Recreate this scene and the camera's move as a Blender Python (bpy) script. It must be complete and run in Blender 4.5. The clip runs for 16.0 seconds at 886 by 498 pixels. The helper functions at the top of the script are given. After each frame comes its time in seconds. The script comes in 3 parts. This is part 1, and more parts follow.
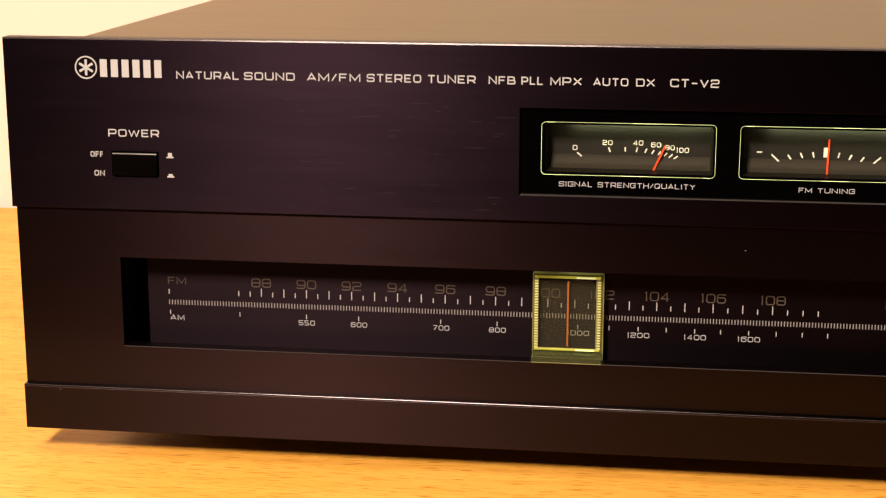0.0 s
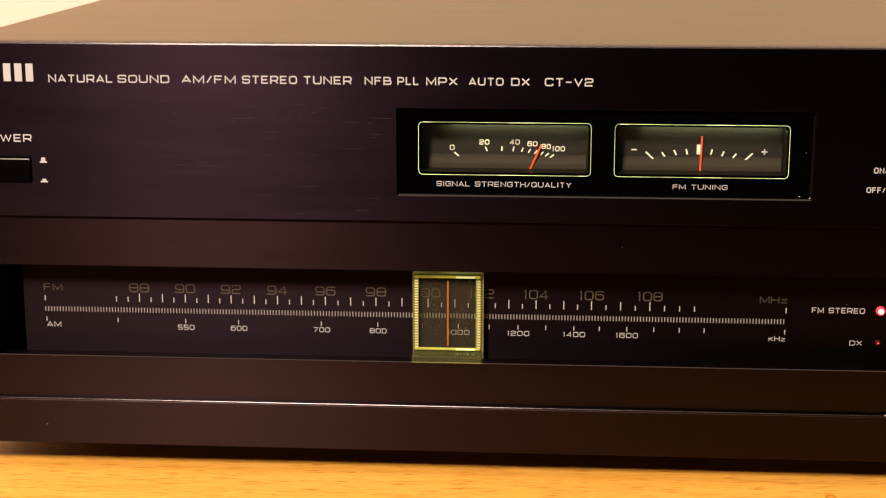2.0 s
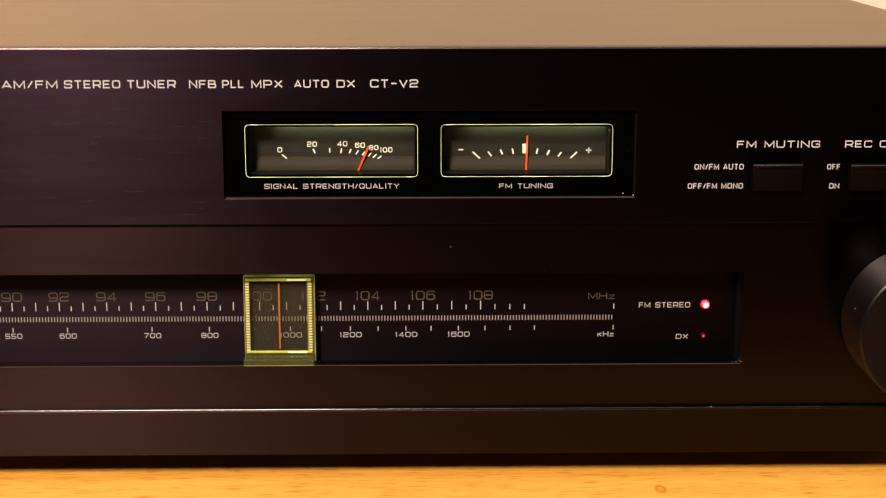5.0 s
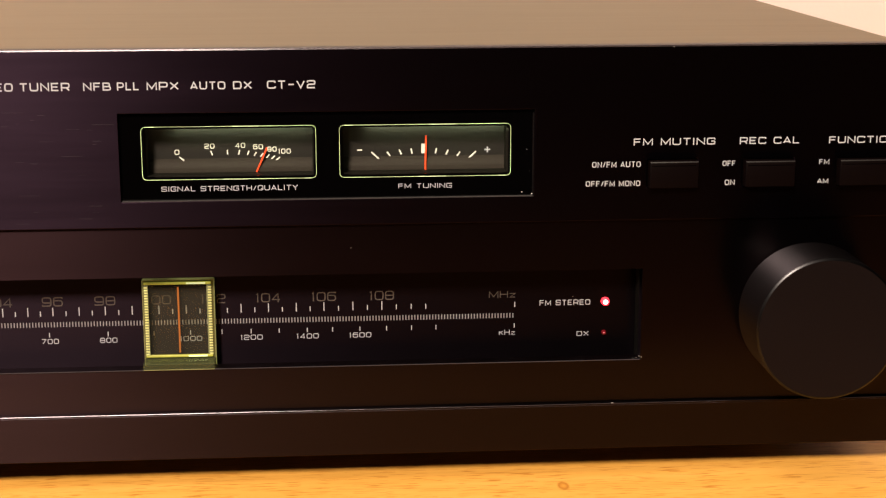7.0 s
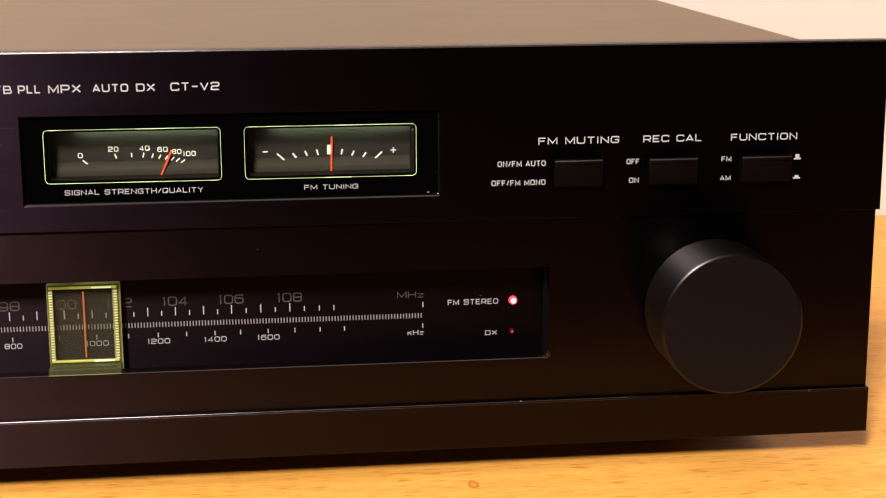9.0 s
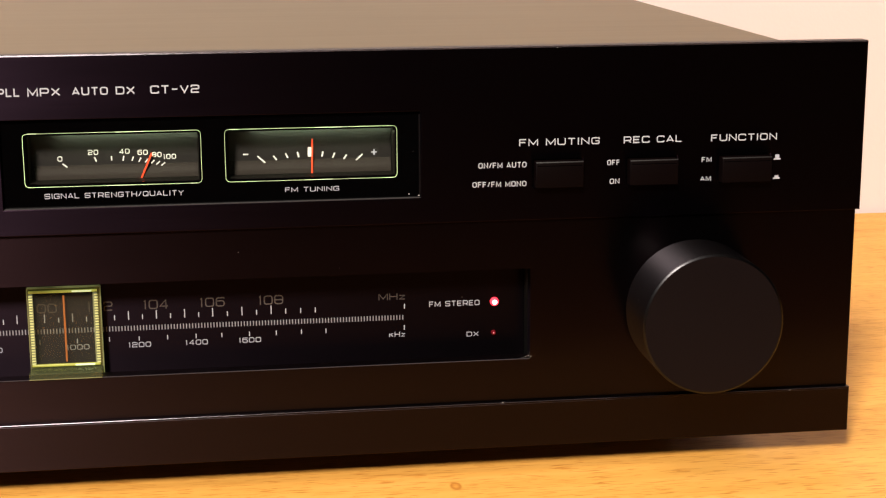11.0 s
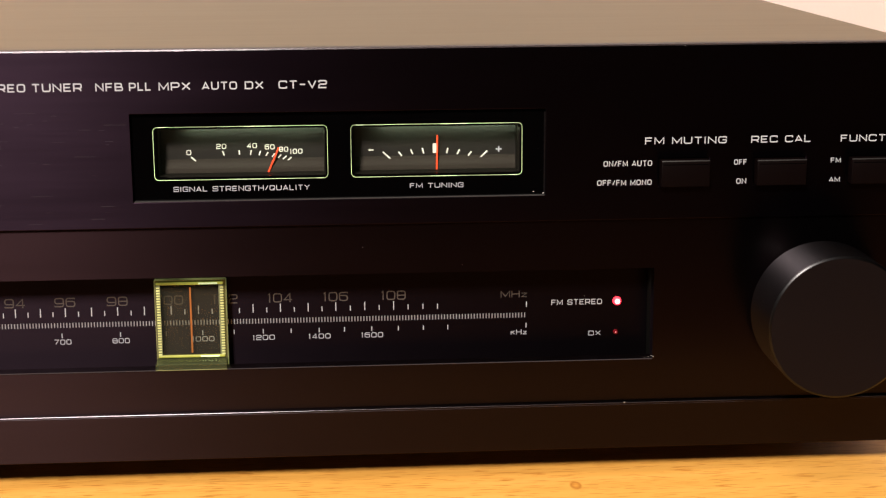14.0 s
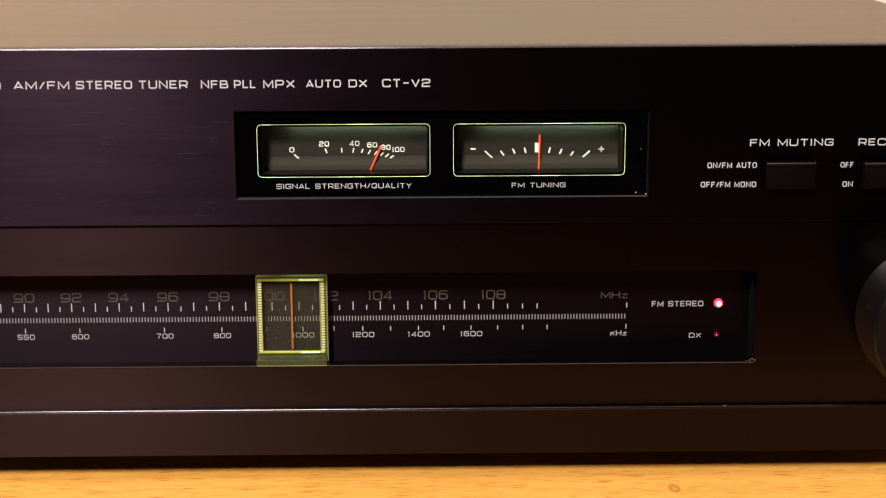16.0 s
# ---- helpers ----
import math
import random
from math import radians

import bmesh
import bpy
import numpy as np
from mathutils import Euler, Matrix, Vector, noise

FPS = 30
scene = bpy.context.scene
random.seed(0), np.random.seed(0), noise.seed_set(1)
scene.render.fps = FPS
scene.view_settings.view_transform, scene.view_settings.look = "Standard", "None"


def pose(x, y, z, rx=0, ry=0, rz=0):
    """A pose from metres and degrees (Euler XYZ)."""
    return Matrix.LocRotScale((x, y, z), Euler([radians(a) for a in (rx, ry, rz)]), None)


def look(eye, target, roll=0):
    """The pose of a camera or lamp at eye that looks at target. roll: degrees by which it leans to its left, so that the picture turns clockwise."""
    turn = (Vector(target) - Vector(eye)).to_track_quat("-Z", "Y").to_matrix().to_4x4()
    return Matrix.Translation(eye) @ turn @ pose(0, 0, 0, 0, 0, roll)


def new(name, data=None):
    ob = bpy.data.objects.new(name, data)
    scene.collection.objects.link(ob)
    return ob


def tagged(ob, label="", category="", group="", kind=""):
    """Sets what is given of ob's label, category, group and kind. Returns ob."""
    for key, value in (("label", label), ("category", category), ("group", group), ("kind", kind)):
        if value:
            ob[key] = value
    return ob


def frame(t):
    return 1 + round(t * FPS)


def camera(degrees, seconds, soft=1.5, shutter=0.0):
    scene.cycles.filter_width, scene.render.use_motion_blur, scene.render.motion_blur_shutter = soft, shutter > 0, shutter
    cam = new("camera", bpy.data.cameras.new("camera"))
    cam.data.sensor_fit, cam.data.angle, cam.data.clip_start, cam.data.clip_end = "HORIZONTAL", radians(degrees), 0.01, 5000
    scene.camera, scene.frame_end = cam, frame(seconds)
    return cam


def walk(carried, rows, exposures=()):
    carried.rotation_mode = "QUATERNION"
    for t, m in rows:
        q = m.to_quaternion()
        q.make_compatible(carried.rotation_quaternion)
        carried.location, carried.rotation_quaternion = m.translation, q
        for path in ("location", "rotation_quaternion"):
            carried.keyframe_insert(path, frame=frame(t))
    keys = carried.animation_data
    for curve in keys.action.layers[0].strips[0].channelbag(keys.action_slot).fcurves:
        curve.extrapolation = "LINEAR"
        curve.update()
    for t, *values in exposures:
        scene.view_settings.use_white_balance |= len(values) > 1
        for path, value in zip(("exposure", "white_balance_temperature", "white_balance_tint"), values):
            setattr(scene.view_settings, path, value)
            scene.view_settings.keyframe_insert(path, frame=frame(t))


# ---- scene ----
# The camera stands about half a metre in front of the tuner and pans along it.
cam = camera(30.85, 16.0, soft=1.25)
# seconds, x, y, z, yaw, pitch, roll
ROWS = [
    (0, 0.20585, -0.48740, 0.18948, 7.582, -13.155, 0.048),
    (0.5, 0.20665, -0.48833, 0.18635, 6.227, -12.778, 0.145),
    (1, 0.20708, -0.48759, 0.18843, 5.199, -13.019, 0.136),
    (1.5, 0.20897, -0.48690, 0.19130, 4.450, -13.350, 0.090),
    (2, 0.21137, -0.48723, 0.18825, 3.794, -12.987, 0.027),
    (2.5, 0.21253, -0.48760, 0.18773, 2.834, -12.917, 0.071),
    (3, 0.21631, -0.48804, 0.18844, 2.209, -12.979, 0.066),
    (3.5, 0.21571, -0.48797, 0.18673, 1.110, -12.775, 0.040),
    (4, 0.21876, -0.48804, 0.18724, 0.416, -12.824, 0.031),
    (6.5, 0.22653, -0.48826, 0.18899, -3.416, -12.997, -0.065),
    (7, 0.22797, -0.48795, 0.18895, -4.159, -12.993, -0.072),
    (7.5, 0.23014, -0.48879, 0.18822, -4.814, -12.896, -0.132),
    (8, 0.23169, -0.48958, 0.18794, -5.623, -12.847, -0.137),
    (8.5, 0.23251, -0.48974, 0.18625, -6.309, -12.659, -0.157),
    (9, 0.23326, -0.48977, 0.18702, -6.926, -12.742, -0.166),
    (9.2, 0.23320, -0.48980, 0.18720, -7.132, -12.756, -0.194),
    (10.3, 0.23280, -0.48950, 0.18790, -7.733, -12.791, -0.270),
    (11.3, 0.23240, -0.48930, 0.18800, -7.671, -12.797, -0.282),
    (11.5, 0.23235, -0.48926, 0.18802, -7.625, -12.795, -0.284),
    (12, 0.23519, -0.49007, 0.18729, -7.250, -12.696, -0.196),
    (12.5, 0.23293, -0.48962, 0.18619, -6.684, -12.578, -0.219),
    (13, 0.23125, -0.48923, 0.18622, -5.149, -12.666, -0.376),
    (13.5, 0.22857, -0.48890, 0.18682, -4.518, -12.744, -0.309),
    (14, 0.22740, -0.48884, 0.18624, -3.792, -12.684, -0.313),
    (14.5, 0.22555, -0.48848, 0.18686, -2.878, -12.753, -0.295),
    (15, 0.22916, -0.48829, 0.18913, -1.799, -13.013, -0.313),
    (15.5, 0.22572, -0.48787, 0.18966, -1.220, -13.096, -0.261),
    (16, 0.22188, -0.48711, 0.18924, -0.756, -13.061, -0.248),
]
walk(cam, [(t, pose(x, y, z, 90 + pitch, 0, yaw) @ pose(0, 0, 0, 0, 0, roll)) for t, x, y, z, yaw, pitch, roll in ROWS],
     [(0.0, -0.03, 7000, 10), (4.0, 0.0, 7050, 10), (7.0, 0.03, 6350, 9), (9.0, 0.06, 5800, 8), (12.0, 0.06, 5700, 6), (16.0, -0.01, 5650, 5)])

# ---- light ----
world = bpy.data.worlds.new("world")
scene.world = world
world.use_nodes = True
world.node_tree.nodes["Background"].inputs[0].default_value = (1.0, 0.8, 0.6, 1)
world.node_tree.nodes["Background"].inputs[1].default_value = 0.02


def area_light(name, eye, target, power, size_x, size_y, color):
    data = bpy.data.lights.new(name, "AREA")
    data.shape, data.size, data.size_y = "RECTANGLE", size_x, size_y
    data.energy, data.color = power, color
    ob = new(name, data)
    ob.matrix_world = look(eye, target)
    return ob


WARM = (1.0, 0.81, 0.62)
area_light("ceiling_light", (-0.315, -1.55, 1.35), (0.2, 0.1, 0.0), 97, 0.28, 0.42, WARM)
# Second lamp, added unseen overhead for the highlight along the panel's edges.
area_light("ceiling_light", (-0.1, -0.42, 1.69), (-0.1, -0.42, 0.0), 9, 0.45, 0.45, WARM)


# ---- materials ----
def material(name, color=(0.5, 0.5, 0.5), rough=0.5, metal=0.0, specular=0.5, emit=None, strength=0.0):
    mat = bpy.data.materials.new(name)
    mat.use_nodes = True
    b = mat.node_tree.nodes["Principled BSDF"]
    b.inputs["Base Color"].default_value = (*color, 1)
    b.inputs["Roughness"].default_value = rough
    b.inputs["Metallic"].default_value = metal
    b.inputs["Specular IOR Level"].default_value = specular
    if emit:
        b.inputs["Emission Color"].default_value = (*emit, 1)
        b.inputs["Emission Strength"].default_value = strength
    return mat


def node(mat, kind, **inputs):
    n = mat.node_tree.nodes.new(kind)
    for key, value in inputs.items():
        n.inputs[key.replace("_", " ")].default_value = value
    return n


def link(mat, a, out, b, socket):
    mat.node_tree.links.new(a.outputs[out], b.inputs[socket])


def ramp(mat, source, out, stops):
    r = mat.node_tree.nodes.new("ShaderNodeValToRGB")
    el = r.color_ramp.elements
    while len(el) < len(stops):
        el.new(0.5)
    for e, (p, c) in zip(el, stops):
        e.position, e.color = p, (*c, 1) if len(c) == 3 else c
    link(mat, source, out, r, "Fac")
    return r


def stretched_noise(mat, stretch, scale, detail=3.0, rough=0.55):
    """Noise in world-size object coordinates, drawn out along the axes."""
    tc = node(mat, "ShaderNodeTexCoord")
    mp = node(mat, "ShaderNodeMapping")
    mp.inputs["Scale"].default_value = stretch
    link(mat, tc, "Object", mp, "Vector")
    n = node(mat, "ShaderNodeTexNoise", Scale=scale, Detail=detail, Roughness=rough)
    link(mat, mp, "Vector", n, "Vector")
    return n


def brushed_black(name, base, rough_lo, rough_hi, bump, stretch=(6, 300, 300), specular=0.5, tint=(1.0, 1.0, 1.0), grain=0.0, turned_on=None):
    """Black anodised metal with a fine sideways brushing."""
    mat = material(name, base, 0.3, specular=specular)
    b = mat.node_tree.nodes["Principled BSDF"]
    b.inputs["Specular Tint"].default_value = (*tint, 1)
    b.inputs["Anisotropic"].default_value = grain
    if turned_on:
        round_axis = node(mat, "ShaderNodeTangent")
        round_axis.direction_type, round_axis.axis = "RADIAL", turned_on
        b.inputs["Anisotropic Rotation"].default_value = 0.25
        link(mat, round_axis, 0, b, "Tangent")
    elif grain:
        up = node(mat, "ShaderNodeCombineXYZ", Z=1.0)
        link(mat, up, 0, b, "Tangent")
    n = stretched_noise(mat, stretch, 4.0, 4.0, 0.7)
    wide = stretched_noise(mat, (3, 25, 25), 4.0, 2.0)
    mixed = node(mat, "ShaderNodeMath")
    mixed.operation = "MULTIPLY"
    link(mat, n, "Fac", mixed, 0)
    link(mat, wide, "Fac", mixed, 1)
    r = ramp(mat, mixed, "Value", [(0.1, (rough_lo,) * 3), (0.45, (rough_hi,) * 3)])
    link(mat, r, "Color", b, "Roughness")
    bp = node(mat, "ShaderNodeBump", Strength=bump, Distance=0.00005)
    link(mat, n, "Fac", bp, "Height")
    link(mat, bp, "Normal", b, "Normal")
    return mat


FASCIA = brushed_black("brushed_black_aluminium", (0.0003, 0.00025, 0.0003), 0.28, 0.33, 0.1, specular=0.14, tint=(0.98, 0.57, 1.0), grain=0.92)
LOWER = brushed_black("satin_black_aluminium", (0.0003, 0.00025, 0.0003), 0.29, 0.32, 0.03, specular=0.142, tint=(1.0, 0.52, 0.66), grain=0.95)
COATED = LOWER.node_tree.nodes["Principled BSDF"].inputs
COATED["Coat Weight"].default_value, COATED["Coat Roughness"].default_value, COATED["Coat IOR"].default_value = 0.14, 0.2, 1.5
COVER = brushed_black("black_painted_steel", (0.079, 0.068, 0.052), 0.333, 0.357, 0.006, (3, 30, 30), tint=(1.0, 0.93, 0.76))
COVER.node_tree.nodes["Principled BSDF"].inputs["Metallic"].default_value = 1.0
KNOB = brushed_black("matt_black_knob", (0.0012, 0.0011, 0.0012), 0.44, 0.47, 0.02, (200, 200, 200), specular=0.31, tint=(0.95, 0.84, 1.0), grain=0.96, turned_on="Y")
KNOB.node_tree.nodes["Principled BSDF"].inputs["IOR"].default_value = 1.55
KNOB_FACE = brushed_black("matt_black_face", (0.0024, 0.0014, 0.0016), 0.5, 0.55, 0.05, (200, 200, 200), specular=0.15, tint=(1.0, 0.85, 0.95))
KNOB_RIM = material("satin_knob_edge", (0.026, 0.0255, 0.028), 0.3, 1.0)
BUTTON = material("black_plastic_button", (0.0024, 0.0012, 0.0013), 0.45, specular=0.04)
POWER_BUTTON = material("deep_black_button", (0.0010, 0.0007, 0.0007), 0.35, specular=0.04)
BUTTON_HIGHLIGHT = material("button_top_highlight", (0.0055, 0.0042, 0.0046), 0.4)
GLOSS = material("black_glossy_plate", (0.0005, 0.0004, 0.0005), 0.14, specular=0.22)
CAVITY = material("matt_black_cavity", (0.002, 0.0017, 0.0018), 0.7, specular=0.1)
EDGE = material("bare_aluminium_edge", (0.30, 0.275, 0.33), 0.175, 1.0)
RAIL_BEAD = material("dull_rail_bead", (0.15, 0.135, 0.17), 0.19, 1.0)
WINDOW_HIGHLIGHT = material("bluish_edge_highlight", (0.030, 0.029, 0.039), 0.4)
DARK_EDGE = material("dark_metal_edge", (0.055, 0.048, 0.055), 0.35, 1.0)
EDGE_HIGHLIGHT = material("grey_edge_highlight", (0.04, 0.037, 0.04), 0.4)
PRINT = material("white_print", (0.38, 0.39, 0.45), 0.6)
DIAL_PRINT = material("pale_grey_print", (0.33, 0.34, 0.41), 0.6)
DIM_PRINT = material("brown_grey_print", (0.046, 0.037, 0.036), 0.6)
FINE_PRINT = material("grey_print", (0.21, 0.21, 0.245), 0.6)
METER_PRINT = material("bright_white_print", (0.62, 0.62, 0.58), 0.6)
SCRATCH = material("dull_bare_scratch", (0.036, 0.030, 0.038), 0.5)
SPECK = material("bare_metal_chip", (0.42, 0.41, 0.41), 0.45)
DIAL = brushed_black("smoked_dial_plate", (0.0006, 0.0005, 0.0006), 0.36, 0.40, 0.0, (20, 20, 20), specular=0.108, tint=(1.0, 0.64, 1.0), grain=0.86)
METER_FACE = material("grey_meter_face", (0.0104, 0.0089, 0.0075), 0.4)
METER_BOX = material("grey_meter_box", (0.007, 0.0065, 0.005), 0.5, specular=0.1)
METER_LIGHT_BAND = material("pale_light_band", (0.026, 0.022, 0.018), 0.6, specular=0.06)
METER_RIM = material("lit_meter_rim", (0.35, 0.42, 0.25), 0.3, emit=(0.62, 0.80, 0.28), strength=0.30)
RIM_GLINT = material("rim_glint_glow", (0.6, 0.7, 0.4), 0.3, emit=(0.85, 1.0, 0.5), strength=0.9)
# Slight emission brightens needle and pointer, though neither is a lamp.
NEEDLE = material("red_needle", (0.75, 0.06, 0.01), 0.5, emit=(1.0, 0.07, 0.01), strength=0.25)
POINTER = material("orange_pointer", (0.25, 0.08, 0.012), 0.5, emit=(1.0, 0.3, 0.03), strength=0.03)
# Cursor materials: emission stands in for light guided through the plastic.
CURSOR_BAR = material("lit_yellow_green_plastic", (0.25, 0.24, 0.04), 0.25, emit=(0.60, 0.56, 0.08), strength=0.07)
CURSOR_RIM = material("glowing_olive_edge", (0.12, 0.11, 0.06), 0.2, emit=(0.62, 0.60, 0.18), strength=0.05)
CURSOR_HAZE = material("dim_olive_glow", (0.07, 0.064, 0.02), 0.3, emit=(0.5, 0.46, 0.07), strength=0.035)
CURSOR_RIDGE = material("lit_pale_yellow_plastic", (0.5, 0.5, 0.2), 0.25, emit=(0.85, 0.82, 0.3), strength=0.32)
CURSOR_GLINT = material("cursor_glint_glow", (0.6, 0.7, 0.3), 0.25, emit=(0.9, 1.0, 0.5), strength=0.7)
LED_ON = material("lit_red_diode", (0.9, 0.05, 0.06), 0.3, emit=(1.0, 0.02, 0.045), strength=2.2)
LED_CORE = material("bright_diode_core", (0.9, 0.4, 0.4), 0.3, emit=(1.0, 0.66, 0.58), strength=2.4)
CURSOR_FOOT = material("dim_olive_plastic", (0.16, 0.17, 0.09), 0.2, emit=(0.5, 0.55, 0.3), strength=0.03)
LED_DOT = material("pink_diode_glint", (0.5, 0.15, 0.18), 0.3, emit=(1.0, 0.3, 0.36), strength=0.35)
LED_OFF = material("unlit_red_diode", (0.11, 0.004, 0.008), 0.2)
def uneven_glow(mat, low, high, scale):
    """The glow of a light-guiding edge, which is never even, set as emission noise."""
    n = stretched_noise(mat, (1, 1, 1), scale, 2.0)
    r = ramp(mat, n, "Fac", [(0.35, (low,) * 3), (0.68, (high,) * 3)])
    link(mat, r, "Color", mat.node_tree.nodes["Principled BSDF"], "Emission Strength")


uneven_glow(METER_RIM, 0.15, 1.25, 55.0)
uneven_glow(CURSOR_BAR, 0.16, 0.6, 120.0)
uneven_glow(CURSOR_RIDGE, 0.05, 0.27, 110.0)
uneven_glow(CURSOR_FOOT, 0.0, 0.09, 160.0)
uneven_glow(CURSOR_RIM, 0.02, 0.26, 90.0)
RUBBER = material("black_rubber", (0.012, 0.012, 0.012), 0.7)


def clear_plastic(name, tint, veil, amount):
    mat = bpy.data.materials.new(name)
    mat.use_nodes = True
    nt = mat.node_tree
    out = nt.nodes["Material Output"]
    nt.nodes.remove(nt.nodes["Principled BSDF"])
    clear = node(mat, "ShaderNodeBsdfTransparent")
    clear.inputs["Color"].default_value = (*tint, 1)
    solid = node(mat, "ShaderNodeBsdfPrincipled", Roughness=0.12)
    solid.inputs["Base Color"].default_value = (*veil, 1)
    mix = node(mat, "ShaderNodeMixShader")
    mix.inputs[0].default_value = amount
    link(mat, clear, 0, mix, 1)
    link(mat, solid, 0, mix, 2)
    link(mat, mix, 0, out, "Surface")
    return mat


CURSOR_CLEAR = clear_plastic("clear_olive_plastic", (0.92, 0.92, 0.86), (0.19, 0.175, 0.135), 0.065)


CURSOR_GLASS = clear_plastic("olive_glassy_plastic", (0.8, 0.82, 0.66), (0.16, 0.18, 0.09), 0.2)


def wood():
    mat = material("light_beech_wood", (0.5, 0.3, 0.13), 0.5, specular=0.2)
    b = mat.node_tree.nodes["Principled BSDF"]
    grain = stretched_noise(mat, (10, 110, 110), 1.0, 6.0, 0.65)
    wide = stretched_noise(mat, (2.0, 14, 14), 1.0, 3.0, 0.5)
    fleck = stretched_noise(mat, (105, 1500, 1500), 1.0, 1.0, 0.5)
    pore = stretched_noise(mat, (45, 420, 420), 1.0, 2.0, 0.5)
    g = ramp(mat, grain, "Fac", [(0.32, (0.70, 0.362, 0.070)), (0.52, (0.77, 0.400, 0.082)), (0.72, (0.83, 0.450, 0.108))])
    layers = [g]
    for n, stops in ((wide, [(0.35, (0.88, 0.84, 0.78)), (0.65, (1.0, 1.0, 1.0))]),
                     (fleck, [(0.60, (1.0, 1.0, 1.0)), (0.65, (0.70, 0.55, 0.38))]),
                     (pore, [(0.62, (1.0, 1.0, 1.0)), (0.72, (0.88, 0.81, 0.70))])):
        r = ramp(mat, n, "Fac", stops)
        m = node(mat, "ShaderNodeMix")
        m.data_type, m.blend_type = "RGBA", "MULTIPLY"
        m.inputs[0].default_value = 1.0
        link(mat, layers[-1], 0 if layers[-1] is g else 2, m, 6)
        link(mat, r, "Color", m, 7)
        layers.append(m)
    # one small knot in front of the tuner
    tc = node(mat, "ShaderNodeTexCoord")
    away = node(mat, "ShaderNodeVectorMath")
    away.operation = "SUBTRACT"
    away.inputs[1].default_value = (0.3012, -0.0095, 0.0)
    link(mat, tc, "Object", away, 0)
    shaped = node(mat, "ShaderNodeVectorMath")
    shaped.operation = "MULTIPLY"
    shaped.inputs[1].default_value = (1.0, 0.55, 0.0)
    link(mat, away, 0, shaped, 0)
    dist = node(mat, "ShaderNodeVectorMath")
    dist.operation = "LENGTH"
    link(mat, shaped, 0, dist, 0)
    size = node(mat, "ShaderNodeMath")
    size.operation = "MULTIPLY"
    size.inputs[1].default_value = 250.0
    link(mat, dist, "Value", size, 0)
    knot = ramp(mat, size, "Value", [(0.0, (0.95, 0.9, 0.8)), (0.2, (0.82, 0.70, 0.55)), (0.36, (0.66, 0.52, 0.36)), (0.55, (1.0, 1.0, 1.0))])
    m = node(mat, "ShaderNodeMix")
    m.data_type, m.blend_type = "RGBA", "MULTIPLY"
    m.inputs[0].default_value = 1.0
    link(mat, layers[-1], 2, m, 6)
    link(mat, knot, "Color", m, 7)
    layers.append(m)
    link(mat, layers[-1], 2, b, "Base Color")
    bp = node(mat, "ShaderNodeBump", Strength=0.12, Distance=0.0002)
    link(mat, grain, "Fac", bp, "Height")
    link(mat, bp, "Normal", b, "Normal")
    return mat


def plaster(name, color):
    mat = material(name, color, 0.85)
    b = mat.node_tree.nodes["Principled BSDF"]
    n = stretched_noise(mat, (1, 1, 1), 3.0, 4.0)
    dark = tuple(0.94 * c for c in color)
    link(mat, ramp(mat, n, "Fac", [(0.3, dark), (0.7, color)]), "Color", b, "Base Color")
    fine = stretched_noise(mat, (1, 1, 1), 400.0, 2.0)
    bp = node(mat, "ShaderNodeBump", Strength=0.15, Distance=0.0005)
    link(mat, fine, "Fac", bp, "Height")
    link(mat, bp, "Normal", b, "Normal")
    return mat


WOOD = wood()
CREAM = plaster("cream_plaster", (0.70, 0.61, 0.605))
# Unseen surfaces, darkened to keep reflections in the black panel low.
DARK_UNSEEN = plaster("near_black_unseen_wall", (0.02, 0.015, 0.013))
CEILING = plaster("dull_unseen_ceiling", (0.2, 0.18, 0.16))
FLOOR = plaster("dark_unseen_floor", (0.03, 0.02, 0.015))

MM = 0.001


# ---- mesh helpers (millimetres) ----
def part(name, bm, mat, parent=None, label="", extra=None):
    for v in bm.verts:
        v.co *= MM
    bmesh.ops.recalc_face_normals(bm, faces=bm.faces)
    mesh = bpy.data.meshes.new(name)
    bm.to_mesh(mesh)
    bm.free()
    mesh.materials.append(mat)
    if extra:
        mesh.materials.append(extra)
    ob = new(name, mesh)
    if parent:
        ob.parent = parent
    return tagged(ob, label)


def smooth(ob, degrees=35):
    for p in ob.data.polygons:
        p.use_smooth = True
    ob.data.set_sharp_from_angle(angle=radians(degrees))
    return ob


def add_box(bm, x0, x1, y0, y1, z0, z1):
    made = bmesh.ops.create_cube(bm, size=1.0)["verts"]
    for v in made:
        v.co = Vector(((x0 + x1) / 2 + v.co.x * (x1 - x0), (y0 + y1) / 2 + v.co.y * (y1 - y0), (z0 + z1) / 2 + v.co.z * (z1 - z0)))
    return made


def bevel_sharp(bm, width, segments=2, pick=None, material=-1):
    edges = [e for e in bm.edges if len(e.link_faces) == 2 and e.calc_face_angle(0) > 0.6 and (pick is None or pick(e))]
    bmesh.ops.bevel(bm, geom=edges, offset=width, offset_type="OFFSET", segments=segments, profile=0.5, affect="EDGES", clamp_overlap=True, material=material)


def box(x0, x1, y0, y1, z0, z1, bevel=0.0, segments=2):
    bm = bmesh.new()
    add_box(bm, x0, x1, y0, y1, z0, z1)
    if bevel:
        bevel_sharp(bm, bevel, segments)
    return bm


